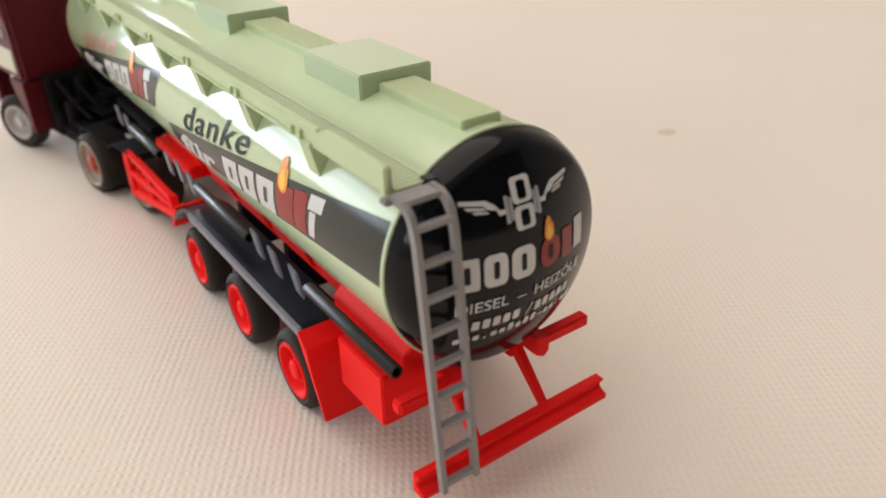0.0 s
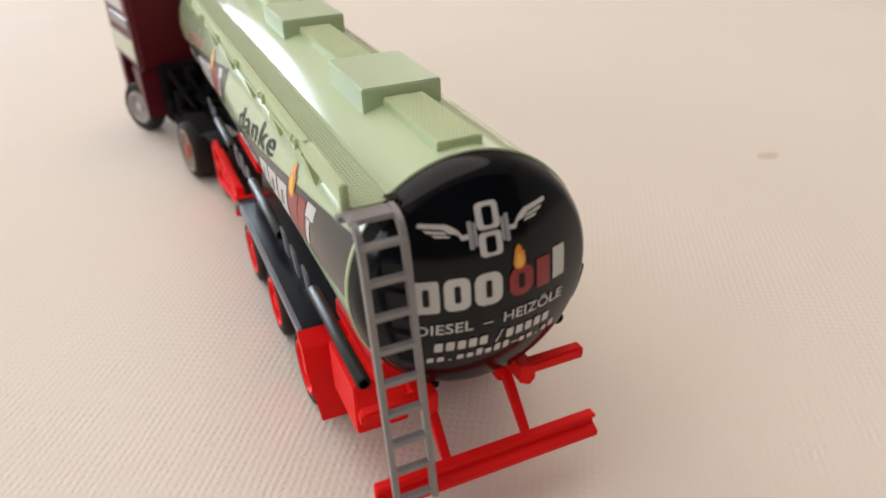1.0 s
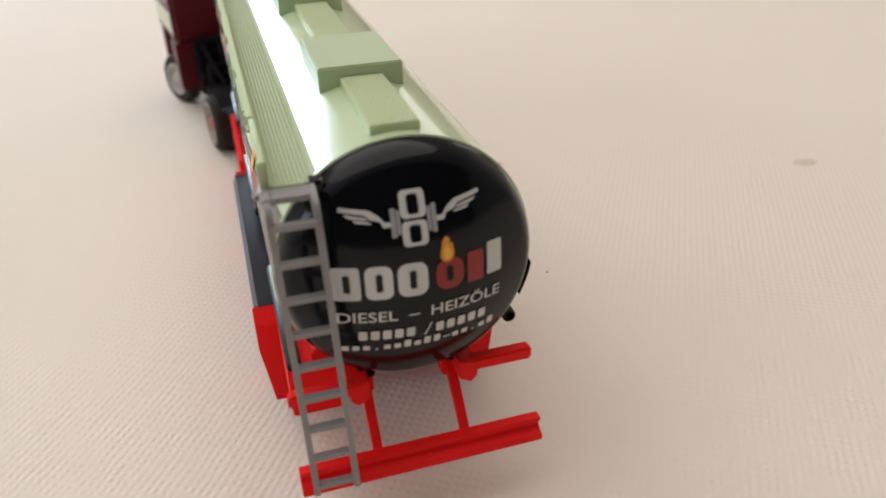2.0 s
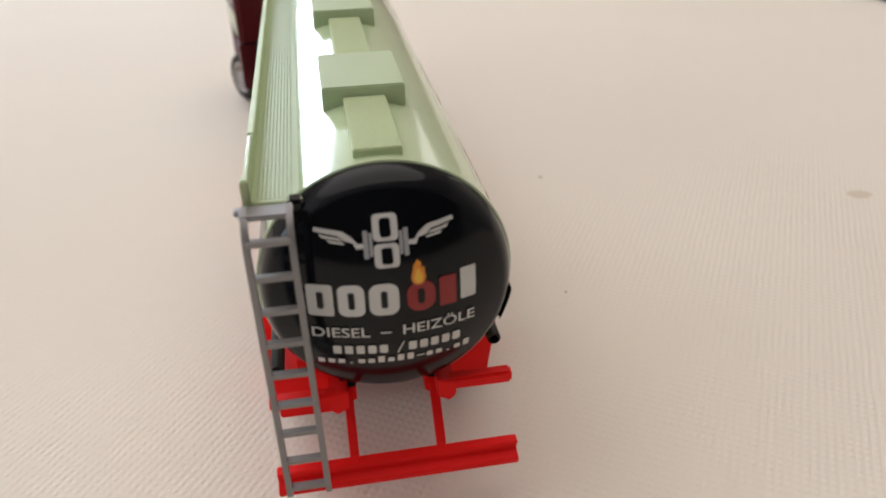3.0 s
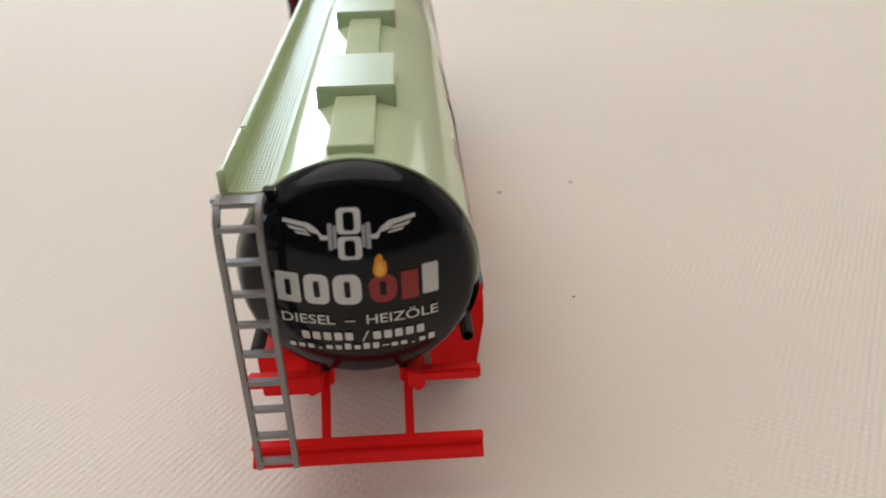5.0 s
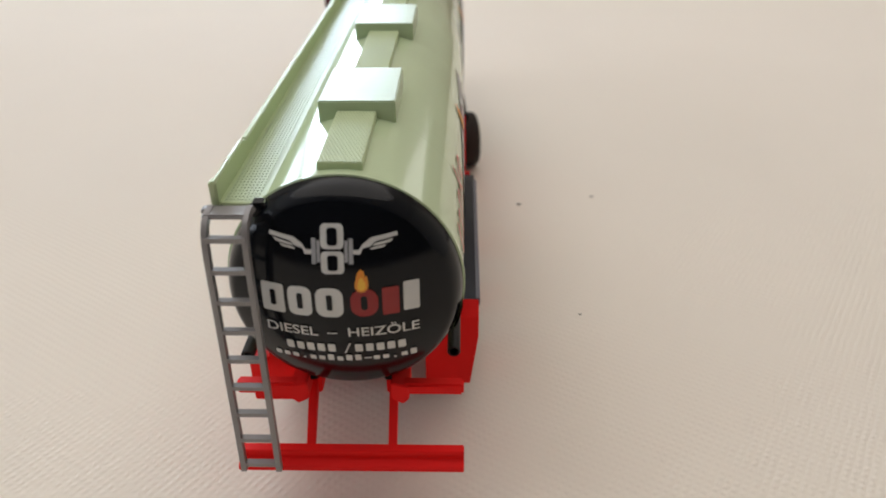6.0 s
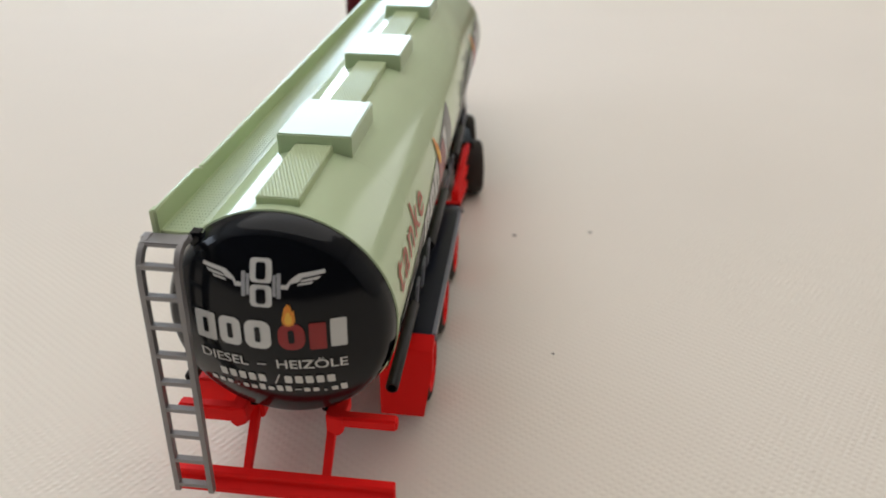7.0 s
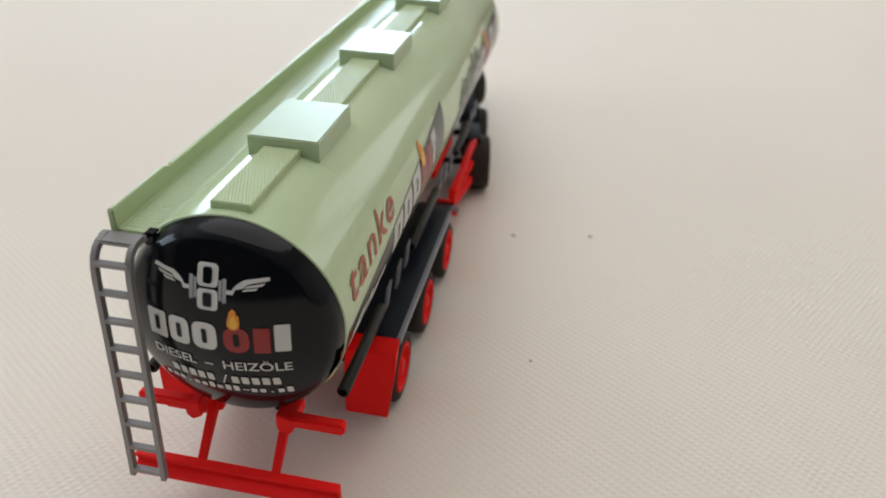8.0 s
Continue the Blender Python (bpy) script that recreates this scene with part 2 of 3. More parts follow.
pieces, left = [], X0
for a, b, c, d in OPENINGS:
    pieces += [wall_piece(left, a, Z0, Z1), wall_piece(a, b, Z0, c), wall_piece(a, b, d, Z1)]
    left = b
north = part("wall_north", join(*pieces, wall_piece(left, X1, Z0, Z1)), WALL)
tagged(north, "plain warm white wall with two window openings", "wall", kind="structure")
# opening and frame added in this wall for the left fill
WY0, WY1, WZ0, WZ1 = -1.10, 0.50, 0.45, 1.45
west = part("wall_west", join(*[box((X0 - .12) / U, X0 / U, y0 / U, y1 / U, z0 / U, z1 / U, 0) for y0, y1, z0, z1 in
                               ((Y0, WY0, Z0, Z1), (WY1, Y1, Z0, Z1), (WY0, WY1, Z0, WZ0), (WY0, WY1, WZ1, Z1))]), WALL)
tagged(west, "plain warm white wall with an opening for added light", "wall", kind="structure")
win = thing("window_3", "unseen white-framed window letting in light", "window", kind="structure")
for y0, y1, z0, z1 in ((WY0, WY0 + .05, WZ0, WZ1), (WY1 - .05, WY1, WZ0, WZ1), (WY0 + .05, WY1 - .05, WZ0, WZ0 + .05), (WY0 + .05, WY1 - .05, WZ1 - .05, WZ1), (-.325, -.275, WZ0 + .05, WZ1 - .05)):
    part("window_frame", box((X0 - .09) / U, (X0 - .03) / U, y0 / U, y1 / U, z0 / U, z1 / U, 0.3), WHITEPAINT, win)
# window 2 is an added frame around the side fill
for n, (a, b, c, d) in enumerate(OPENINGS):
    win = thing("window_%d" % (n + 1), "unseen white-framed window letting in light", "window", kind="structure")
    mid = (a + b) / 2
    for x0, x1, z0, z1 in ((a, a + .05, c, d), (b - .05, b, c, d), (a + .05, b - .05, c, c + .05), (a + .05, b - .05, d - .05, d), (mid - .035, mid + .035, c + .05, d - .05), (a + .05, mid - .035, d - .26, d - .23), (mid + .035, b - .05, d - .26, d - .23)):
        part("window_frame", box(x0 / U, x1 / U, (Y1 + .03) / U, (Y1 + .09) / U, z0 / U, z1 / U, 0.3), WHITEPAINT, win)

# unseen fitting added around the overhead fill
lamp = thing("fill_fitting", "unseen round white ceiling fitting added around the overhead fill light", "lamp")
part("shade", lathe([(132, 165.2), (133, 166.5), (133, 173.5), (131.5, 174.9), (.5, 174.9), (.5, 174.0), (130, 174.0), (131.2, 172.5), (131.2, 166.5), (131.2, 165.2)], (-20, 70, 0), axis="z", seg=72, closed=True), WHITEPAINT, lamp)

table = thing("table", "dark red-brown wooden table under the cloth", "table")
part("tabletop", box(-75, 75, -47, 58, -3.2, -0.15, 0.5), TABLEWOOD, table)
for lx in (-69, 69):
    for ly in (-42, 53):
        part("leg", box(lx - 3, lx + 3, ly - 3, ly + 3, Z0 / U, -3.1, 0.4), TABLEWOOD, table)


def tablecloth():
    bm = bmesh.new()
    n = 60
    pts = [(-70 + 140 * i / n, -42 + 83.2 * j / n) for j in range(n + 1) for i in range(n + 1)]
    top = [bm.verts.new((x, y + 0.02 * x * (y + 42) / 83.2, 0.0)) for x, y in pts]
    low = [bm.verts.new((v.co.x, v.co.y, -0.14)) for v in top]
    for j in range(n):
        for i in range(n):
            k = j * (n + 1) + i
            bm.faces.new((top[k], top[k + 1], top[k + n + 2], top[k + n + 1]))
            bm.faces.new((low[k], low[k + n + 1], low[k + n + 2], low[k + 1]))
    rim = [i for i in range(n)] + [j * (n + 1) + n for j in range(n)] + [n * (n + 1) + i for i in range(n, 0, -1)] + [j * (n + 1) for j in range(n, 0, -1)]
    for a, b in zip(rim, rim[1:] + rim[:1]):
        bm.faces.new((top[a], low[a], low[b], top[b]))
    bmesh.ops.recalc_face_normals(bm, faces=bm.faces[:])
    return bm


tagged(part("tablecloth", tablecloth(), CLOTH), "cream woven tablecloth with fine dimpled ribs lying flat", "tablecloth")


def blot(name, x, y, rx, ry, h, mat, label, category, seed):
    rng = random.Random(seed)
    ring = [(x + rx * math.cos(a) * rng.uniform(.75, 1.1), y + ry * math.sin(a) * rng.uniform(.75, 1.1)) for a in [2 * math.pi * k / 14 for k in range(14)]]
    return tagged(part(name, prism(ring, "z", 0.0, h), mat), label, category)


for n, (x, y, rx, ry) in enumerate(((2.71, 8.77, .052, .026), (4.46, 9.16, .05, .02), (3.55, 4.41, .022, .014))):
    blot("crumb", x, y, rx, ry, .015, DIRT, "tiny dark crumb lying on the cream tablecloth", "crumb", n)["group"] = "crumbs on the tablecloth"
blot("stain", 11.15, 6.85, .32, .22, .004, STAIN, "small tan stain on the cream tablecloth", "stain", 9)
# unidentified dark object; its box shape is assumed
tagged(part("dark_object", box(23.6, 27.5, 22.2, 29, 0.0, 1.2, 0.3), FRAME_BLACK), "small unidentified dark object lying on the tablecloth", "case")

# ---- tank trailer ----
CX, CZ, R = 0.03, 3.21, 1.38
TY0, TY1 = 0.60, 14.25


def cap_y(r):
    """Depth of the domed rear end at a radius from the axis."""
    if r <= 1.22:
        return -0.08 + 0.225 * r * r
    k = min(1.0, (r - 1.22) / (R - 1.22))
    return 0.255 + 0.07 * k + 0.275 * (1 - math.sqrt(max(0.0, 1 - k * k)))


trailer = thing("tank_trailer", "pale green model tank trailer with black rear end, red chassis", "trailer")
tank = part("tank", lathe([(R, TY0), (R, 4.0), (R, 8.0), (R, TY1), (R - .06, TY1 + .16), (R - .25, TY1 + .27), (R - .7, TY1 + .34), (.02, TY1 + .36)], (CX, 0, CZ), seg=128), GREEN, trailer,
            "smooth glossy pale green tank barrel with printed sides")
radii = [0.01, .25, .5, .75, 1.0, 1.15, 1.22] + [1.22 + (R - 1.22) * k / 8 for k in range(1, 9)]
part("rear_cap", lathe([(r, cap_y(r)) for r in radii] + [(R, TY0 + .0)], (CX, 0, CZ), seg=128), BLACK, tank, "glossy black domed tank end with printed emblem")
part("rim_ring", lathe([(R - .03, TY0 - .035), (R + .018, TY0 - .02), (R + .018, TY0 + .025), (R - .03, TY0 + .03)], (CX, 0, CZ), seg=128, closed=True), GREEN, tank)
for y in (2.36, 6.27, 10.2):
    part("weld_seam", lathe([(R - .01, y - .012), (R + .0015, y - .004), (R + .0015, y + .004), (R - .01, y + .012)], (CX, 0, CZ), seg=96, closed=True), GREEN, tank)


# prints that follow the curved surfaces
def on_cap(u, v, lift=0.012):
    r = math.hypot(u - CX, v - CZ)
    return Vector((u, cap_y(r) - lift, v))


def on_side(side):
    def f(y, s, lift=0.012):
        a = s / R
        return Vector((CX + side * (R + lift) * math.cos(a), y, CZ + (R + lift) * math.sin(a)))
    return f


def settle(bm, f, lift):
    """Cuts a flat drawing finely and lays it on a curved surface."""
    bmesh.ops.triangulate(bm, faces=bm.faces[:])
    for _ in range(5):
        long = [e for e in bm.edges if e.calc_length() > 0.16]
        if not long:
            break
        bmesh.ops.subdivide_edges(bm, edges=long, cuts=1)
        bmesh.ops.triangulate(bm, faces=bm.faces[:])
    for v in bm.verts:
        v.co = f(v.co.x, v.co.y, lift)
    return bm


def shape(loops):
    """Flat polygons in (u, v)."""
    bm = bmesh.new()
    for loop in loops:
        bm.faces.new([bm.verts.new((u, v, 0)) for u, v in loop])
    return bm


def print_on(name, loops, f, mat, lift=0.012, label=""):
    return part(name, settle(shape(loops), f, lift), mat, tank, label)


def words(name, text, size, place, f, mat, shear=0.0, spacing=1.0, width=None, lift=0.014, label="", bold=0.0):
    """Lettering in the built-in font; place maps the text's own (u, v) to the surface's."""
    cu = bpy.data.curves.new("lettering", "FONT")
    cu.body, cu.size, cu.shear, cu.space_character, cu.offset, cu.resolution_u = text, size, shear, spacing, bold, 4
    ob = new("lettering_draft", cu)
    me = bpy.data.meshes.new_from_object(ob)
    bpy.data.objects.remove(ob)
    bpy.data.curves.remove(cu)
    bm = bmesh.new()
    bm.from_mesh(me)
    bpy.data.meshes.remove(me)
    wide = max(v.co.x for v in bm.verts) or 1
    k = (width / wide) if width else 1.0
    for v in bm.verts:
        u, w = place(v.co.x * k, v.co.y)
        v.co = Vector((u, w, 0))
    return part(name, settle(bm, f, lift), mat, tank, label)


def rect(u0, u1, v0, v1):
    return [(u0, v0), (u1, v0), (u1, v1), (u0, v1)]


def rounded(u0, u1, v0, v1, r, n=5):
    out = []
    for cu, cv, a0 in ((u1 - r, v0 + r, -90), (u1 - r, v1 - r, 0), (u0 + r, v1 - r, 90), (u0 + r, v0 + r, 180)):
        out += [(cu + r * math.cos(radians(a0 + 90 * k / n)), cv + r * math.sin(radians(a0 + 90 * k / n))) for k in range(n + 1)]
    return out


def flame(u, v, w, h):
    """A rounded drop with ragged tongues at its top."""
    out = [(u + w * .5 * math.cos(radians(a)), v + w * .5 + w * .55 * math.sin(radians(a))) for a in range(170, 371, 20)]
    return out + [(u + w * .42, v + h * .72), (u + w * .26, v + h * .66), (u + w * .20, v + h * .9), (u + w * .06, v + h * .74), (u - w * .04, v + h), (u - w * .14, v + h * .72), (u - w * .30, v + h * .82), (u - w * .38, v + h * .6)]


# emblem on the rear end: two framed tiles, drums and wings as plain shapes
EZ = 3.965
for v0, v1 in ((EZ + .012, EZ + .27), (EZ - .255, EZ - .012)):
    print_on("emblem_tile", [rounded(-.125, .125, v0, v1, .05)], on_cap, PRINT_WHITE, .012)
    print_on("emblem_inset", [rounded(-.055, .055, v0 + .04, v1 - .04, .03)], on_cap, BLACK, .018)
for s in (-1, 1):
    print_on("emblem_drum", [rect(s * .15 - .018, s * .15 + .018, EZ - .13, EZ + .10), rect(s * .20 - .024, s * .20 + .024, EZ - .15, EZ + .12)], on_cap, PRINT_GREY, .012)
    print_on("emblem_wing", [[(s * .225, EZ - .045), (s * .30, EZ - .05), (s * .325, EZ + .01), (s * .41, EZ + .03), (s * .46, EZ + .075), (s * .70, EZ + .115), (s * .69, EZ + .155), (s * .42, EZ + .12), (s * .33, EZ + .06), (s * .285, EZ + .0), (s * .225, EZ + .0)],
                              [(s * .45, EZ + .055), (s * .655, EZ + .09), (s * .62, EZ + .055), (s * .43, EZ + .028)],
                              [(s * .42, EZ + .015), (s * .58, EZ + .038), (s * .55, EZ + .008), (s * .40, EZ - .008)]], on_cap, PRINT_WHITE, .012)
# company name as plain blocks
LZ0, LZ1 = 3.18, 3.545
for u0, u1, r in ((-.84, -.575, .03), (-.53, -.26, .08), (-.215, .09, .10)):
    print_on("name_block", [rounded(u0, u1, LZ0, LZ1, r)], on_cap, PRINT_WHITE)
    print_on("block_slot", [rounded((u0 + u1) / 2 - .032, (u0 + u1) / 2 + .032, LZ0 + .09, LZ1 - .08, .02)], on_cap, BLACK, .018)
print_on("name_block", [rounded(.17, .47, LZ0, LZ1 - .02, .13)], on_cap, PRINT_RED)
print_on("block_slot", [rounded(.285, .355, LZ0 + .09, LZ1 - .10, .03)], on_cap, BLACK, .018)
print_on("name_block", [rounded(.515, .70, LZ0, LZ1 - .02, .02)], on_cap, PRINT_RED)
print_on("name_block", [rounded(.745, .92, LZ0 + .02, LZ1 + .02, .02)], on_cap, PRINT_WHITE)
print_on("flame_mark", [flame(.30, 3.50, .15, .26)], on_cap, PRINT_ORANGE, .018)
print_on("flame_core", [flame(.30, 3.52, .09, .15)], on_cap, PRINT_YELLOW, .022)
words("lettering", "DIESEL  \u2013  HEIZ\u00d6LE", .185, lambda u, v: (-.84 + u, 2.90 + v), on_cap, PRINT_WHITE, width=1.75, bold=.002)
for k in range(5):
    for u0 in (-.63 + .122 * k, .17 + .122 * k):
        print_on("number_bar", [rounded(u0, u0 + .088, 2.64, 2.77, .02)], on_cap, PRINT_WHITE)
print_on("number_bar", [[(.04, 2.62), (.06, 2.62), (.13, 2.79), (.11, 2.79)]], on_cap, PRINT_WHITE)
for k in range(16):
    u0 = -.80 + .106 * k
    if k in (3, 13):
        print_on("address_bar", [rect(u0 + .02, u0 + .05, 2.475, 2.50)], on_cap, PRINT_WHITE)
    elif k == 10:
        print_on("address_bar", [rect(u0, u0 + .085, 2.505, 2.525)], on_cap, PRINT_WHITE)
    else:
        print_on("address_bar", [rounded(u0, u0 + .072, 2.475, 2.55 + (.035 if k in (6, 8, 9, 15) else 0), .015)], on_cap, PRINT_WHITE)


def sticker(side, place, word, ink, end, base=.02, at=(.95, -.06, .135, 2.60, .57)):
    """The slanting side print: dark band, company blocks, flame and a brush-written word. place maps p along the reading to y."""
    f0 = on_side(side)
    def f(p, s, lift):
        return f0(place(p), s, lift)
    def top(p):
        return -.23 + .135 * p
    def low(p):
        return -.65 + .09 * p
    print_on("dark_band", [[(.1, low(.1)), (2, low(2)), (4, low(4)), (end[0], low(end[0])), (end[1], top(end[1])), (4, top(4)), (2, top(2)), (.1, top(.1))]], f, PRINT_DARK, .008)
    def block(p0, p1, a, b, mat, name="name_block", lift=.013):
        h = lambda p, k: low(p) + (top(p) - low(p)) * k
        print_on(name, [[(p0, h(p0, a)), (p1, h(p1, a)), (p1 + .05, h(p1, b)), (p0 + .05, h(p0, b))]], f, mat, lift)
    for p0, p1 in ((2.55, 3.08), (3.17, 3.68), (3.78, 4.30)):
        block(p0, p1, base, base + .78, PRINT_WHITE)
        block((p0 + p1) / 2 - .05, (p0 + p1) / 2 + .05, base + .2, base + .58, PRINT_DARK, "block_slot", .018)
    block(4.38, 4.85, .06, .84, PRINT_RED)
    block(4.88, 5.20, .06, .88, PRINT_RED)
    block(5.27, 5.60, .62, .92, PRINT_WHITE)
    block(5.27, 5.42, .10, .60, PRINT_WHITE)
    print_on("flame_mark", [flame(4.60, top(4.56) - .19, .27, .46)], f, PRINT_ORANGE, .018)
    print_on("flame_core", [flame(4.60, top(4.56) - .16, .16, .26)], f, PRINT_YELLOW, .022)
    p0, s0, rise, wide, size = at
    words("lettering", word, size, lambda u, v: (p0 + u, s0 + rise * u + v), f, ink, shear=.32, spacing=1.12, width=wide, bold=.005)
    words("lettering", "f\u00fcr", .52, lambda u, v: (.45 + u, low(.45) - .02 + .10 * u + v), f, PRINT_WHITE, shear=.2, width=1.75, bold=.02)


sticker(-1, lambda p: 7.5 - p, "danke", PRINT_INK, (6.86, 6.86))
sticker(-1, lambda p: 13.75 - p, "tanke", PRINT_RUST, (5.75, 6.15))
sticker(1, lambda p: p + .30, "tanke", PRINT_RUST, (6.2, 6.5), .24, (.55, .15, .065, 2.25, .60))
sticker(1, lambda p: p + 7.2, "danke", PRINT_INK, (6.3, 6.6), .2)

# hatch boxes and foot boards on top of the barrel
for y in (2.36, 6.27, 10.2):
    part("hatch_box", prism([(-.50 + CX, 4.40), (.50 + CX, 4.40), (.50 + CX, 4.795), (-.50 + CX, 4.795)], "y", y, y + 1.42, .018), GREEN_SATIN, trailer)


def footboard(y0, y1):
    bd = part("footboard", prism([(-.255 + CX, 4.54), (.255 + CX, 4.54), (.255 + CX, 4.672), (-.255 + CX, 4.672)], "y", y0, y1, .012), GREEN_MATT, trailer)
    bm = bmesh.new()
    n = int((y1 - y0 - .06) / .055)
    for j in range(n):
        for i in range(11):
            x = CX - .22 + .043 * i + (.0215 if j % 2 else 0)
            if abs(x - CX) > .235:
                continue
            y = y0 + .05 + .055 * j
            tip = bm.verts.new((x, y, 4.684))
            q = [bm.verts.new((x + a, y + b, 4.670)) for a, b in ((-.02, 0), (0, -.025), (.02, 0), (0, .025))]
            for k in range(4):
                bm.faces.new((q[k], q[(k + 1) % 4], tip))
    part("tread_pattern", bm, GREEN_MATT, bd, sharp=10)


for y0, y1 in ((.75, 2.36), (3.78, 6.27), (7.69, 10.2), (11.62, 13.4)):
    footboard(y0, y1)
part("board_foot", box(-.20 + CX, .22 + CX, .66, .80, 4.46, 4.555, .015), GREEN_MATT, trailer)


# side walkway with its guard, brackets and pierced tread
def pierced_plate(x0, x1, y0, y1, z, t, nx, ny):
    """A plate with a field of small square holes."""
    bm = bmesh.new()
    dx, dy = (x1 - x0) / nx, (y1 - y0) / ny
    k = .27
    grid = {}
    def v(i, a, j, b, zz):
        key = (round((x0 + dx * (i + a)) * 1e4), round((y0 + dy * (j + b)) * 1e4), zz)
        if key not in grid:
            grid[key] = bm.verts.new((x0 + dx * (i + a), y0 + dy * (j + b), zz))
        return grid[key]
    for i in range(nx):
        for j in range(ny):
            o = [v(i, a, j, b, z) for a, b in ((0, 0), (1, 0), (1, 1), (0, 1))]
            q = [v(i, a, j, b, z) for a, b in ((k, k), (1 - k, k), (1 - k, 1 - k), (k, 1 - k))]
            d = [v(i, a, j, b, z - t) for a, b in ((k, k), (1 - k, k), (1 - k, 1 - k), (k, 1 - k))]
            for n in range(4):
                m = (n + 1) % 4
                bm.faces.new((o[n], o[m], q[m], q[n]))
                bm.faces.new((q[n], q[m], d[m], d[n]))
            bm.faces.new(d)
    return bm


WZ = 4.31
walkway = part("walkway", box(-1.28, -.76, .47, 13.9, WZ - .06, WZ - .016, .004), GREEN_SATIN, trailer, "pale green side walkway with pierced tread")
part("tread_plate", pierced_plate(-1.235, -.86, .50, 13.88, WZ, .010, 9, 180), GREEN_SATIN, walkway)
part("inner_edge", box(-.86, -.74, .47, 13.9, WZ - .08, WZ + .002, .008), GREEN_SATIN, walkway)
part("outer_edge", box(-1.30, -1.235, .47, 13.9, WZ - .06, WZ + .002, .008), GREEN_MATT, walkway)
part("end_lip", box(-1.235, -.86, .45, .498, WZ - .09, WZ + .004, .008), GREEN_MATT, walkway)
part("guard", prism([(.45, 4.29), (13.9, 4.29), (13.9, 4.515), (1.75, 4.515), (1.60, 4.58), (.50, 4.575), (.45, 4.53)], "x", -1.325, -1.275, .012), GREEN_MATT, walkway, "raised outer guard plate")
part("guard_rail", box(-1.355, -1.32, 1.95, 13.9, 4.285, 4.33, .012), GREEN_MATT, walkway)
part("guard_lip", box(-1.345, -1.27, 1.80, 13.9, 4.495, 4.53, .012), GREEN_MATT, walkway)
part("guard_end", box(-1.355, -1.27, .43, .56, 4.26, 4.575, .018), GREEN_MATT, walkway)
for y in (2.1, 3.85, 5.6, 7.35, 9.1, 10.85, 12.6):
    part("bracket", prism([(-1.30, 4.25), (-.70, 4.25), (-.95, 4.05), (-1.13, 3.84), (-1.20, 3.84)], "y", y, y + .26, .008), GREEN_MATT, walkway)
    part("rail_clip", box(-1.366, -1.31, y + .06, y + .15, 4.29, 4.43, .012), GREEN_MATT, walkway)
    part("rail_clip", box(-1.366, -1.31, y + .26, y + .33, 4.31, 4.41, .012), GREEN_MATT, walkway)
part("hinge", box(-.93, -.76, .38, .56, 4.16, 4.34, .03), BLACK, walkway)

# ladder
ladder = part("ladder", box(-1.38, -.90, .12, .34, 4.28, 4.335, .02), SILVER, trailer, "silver-grey ladder with rounded top")


def lean(z, x0, x1):
    """The ladder rail's x and y at a height."""
    k = (z - 1.0) / 3.2
    return x0 + (x1 - x0) * k, -.30 + .30 * k


for x0, x1 in ((-1.275, -1.335), (-.845, -.905)):
    line = [(*lean(z, x0, x1), z) for z in (1.02, 1.1, 1.6, 2.2, 2.8, 3.4, 3.9)]
    bx, by = lean(4.0, x0, x1)
    line += [(bx, by + .015, 4.06), (bx, by + .05, 4.17), (bx, by + .11, 4.25), (bx, by + .20, 4.30), (bx, by + .36, 4.31)]
    part("ladder_rail", sweep(line, .046, .060, 4), SILVER, ladder)
for k in range(9):
    z = 1.12 + .375 * k
    xa, y = lean(z, -1.275, -1.335)
    xb, _ = lean(z, -.845, -.905)
    part("rung", sweep([(xa, y, z), (xb, y, z)], .056, .040, 4), SILVER, ladder)
part("ladder_foot", box(-1.44, -.86, .30, .42, 4.25, 4.31, .015), SILVER, ladder)

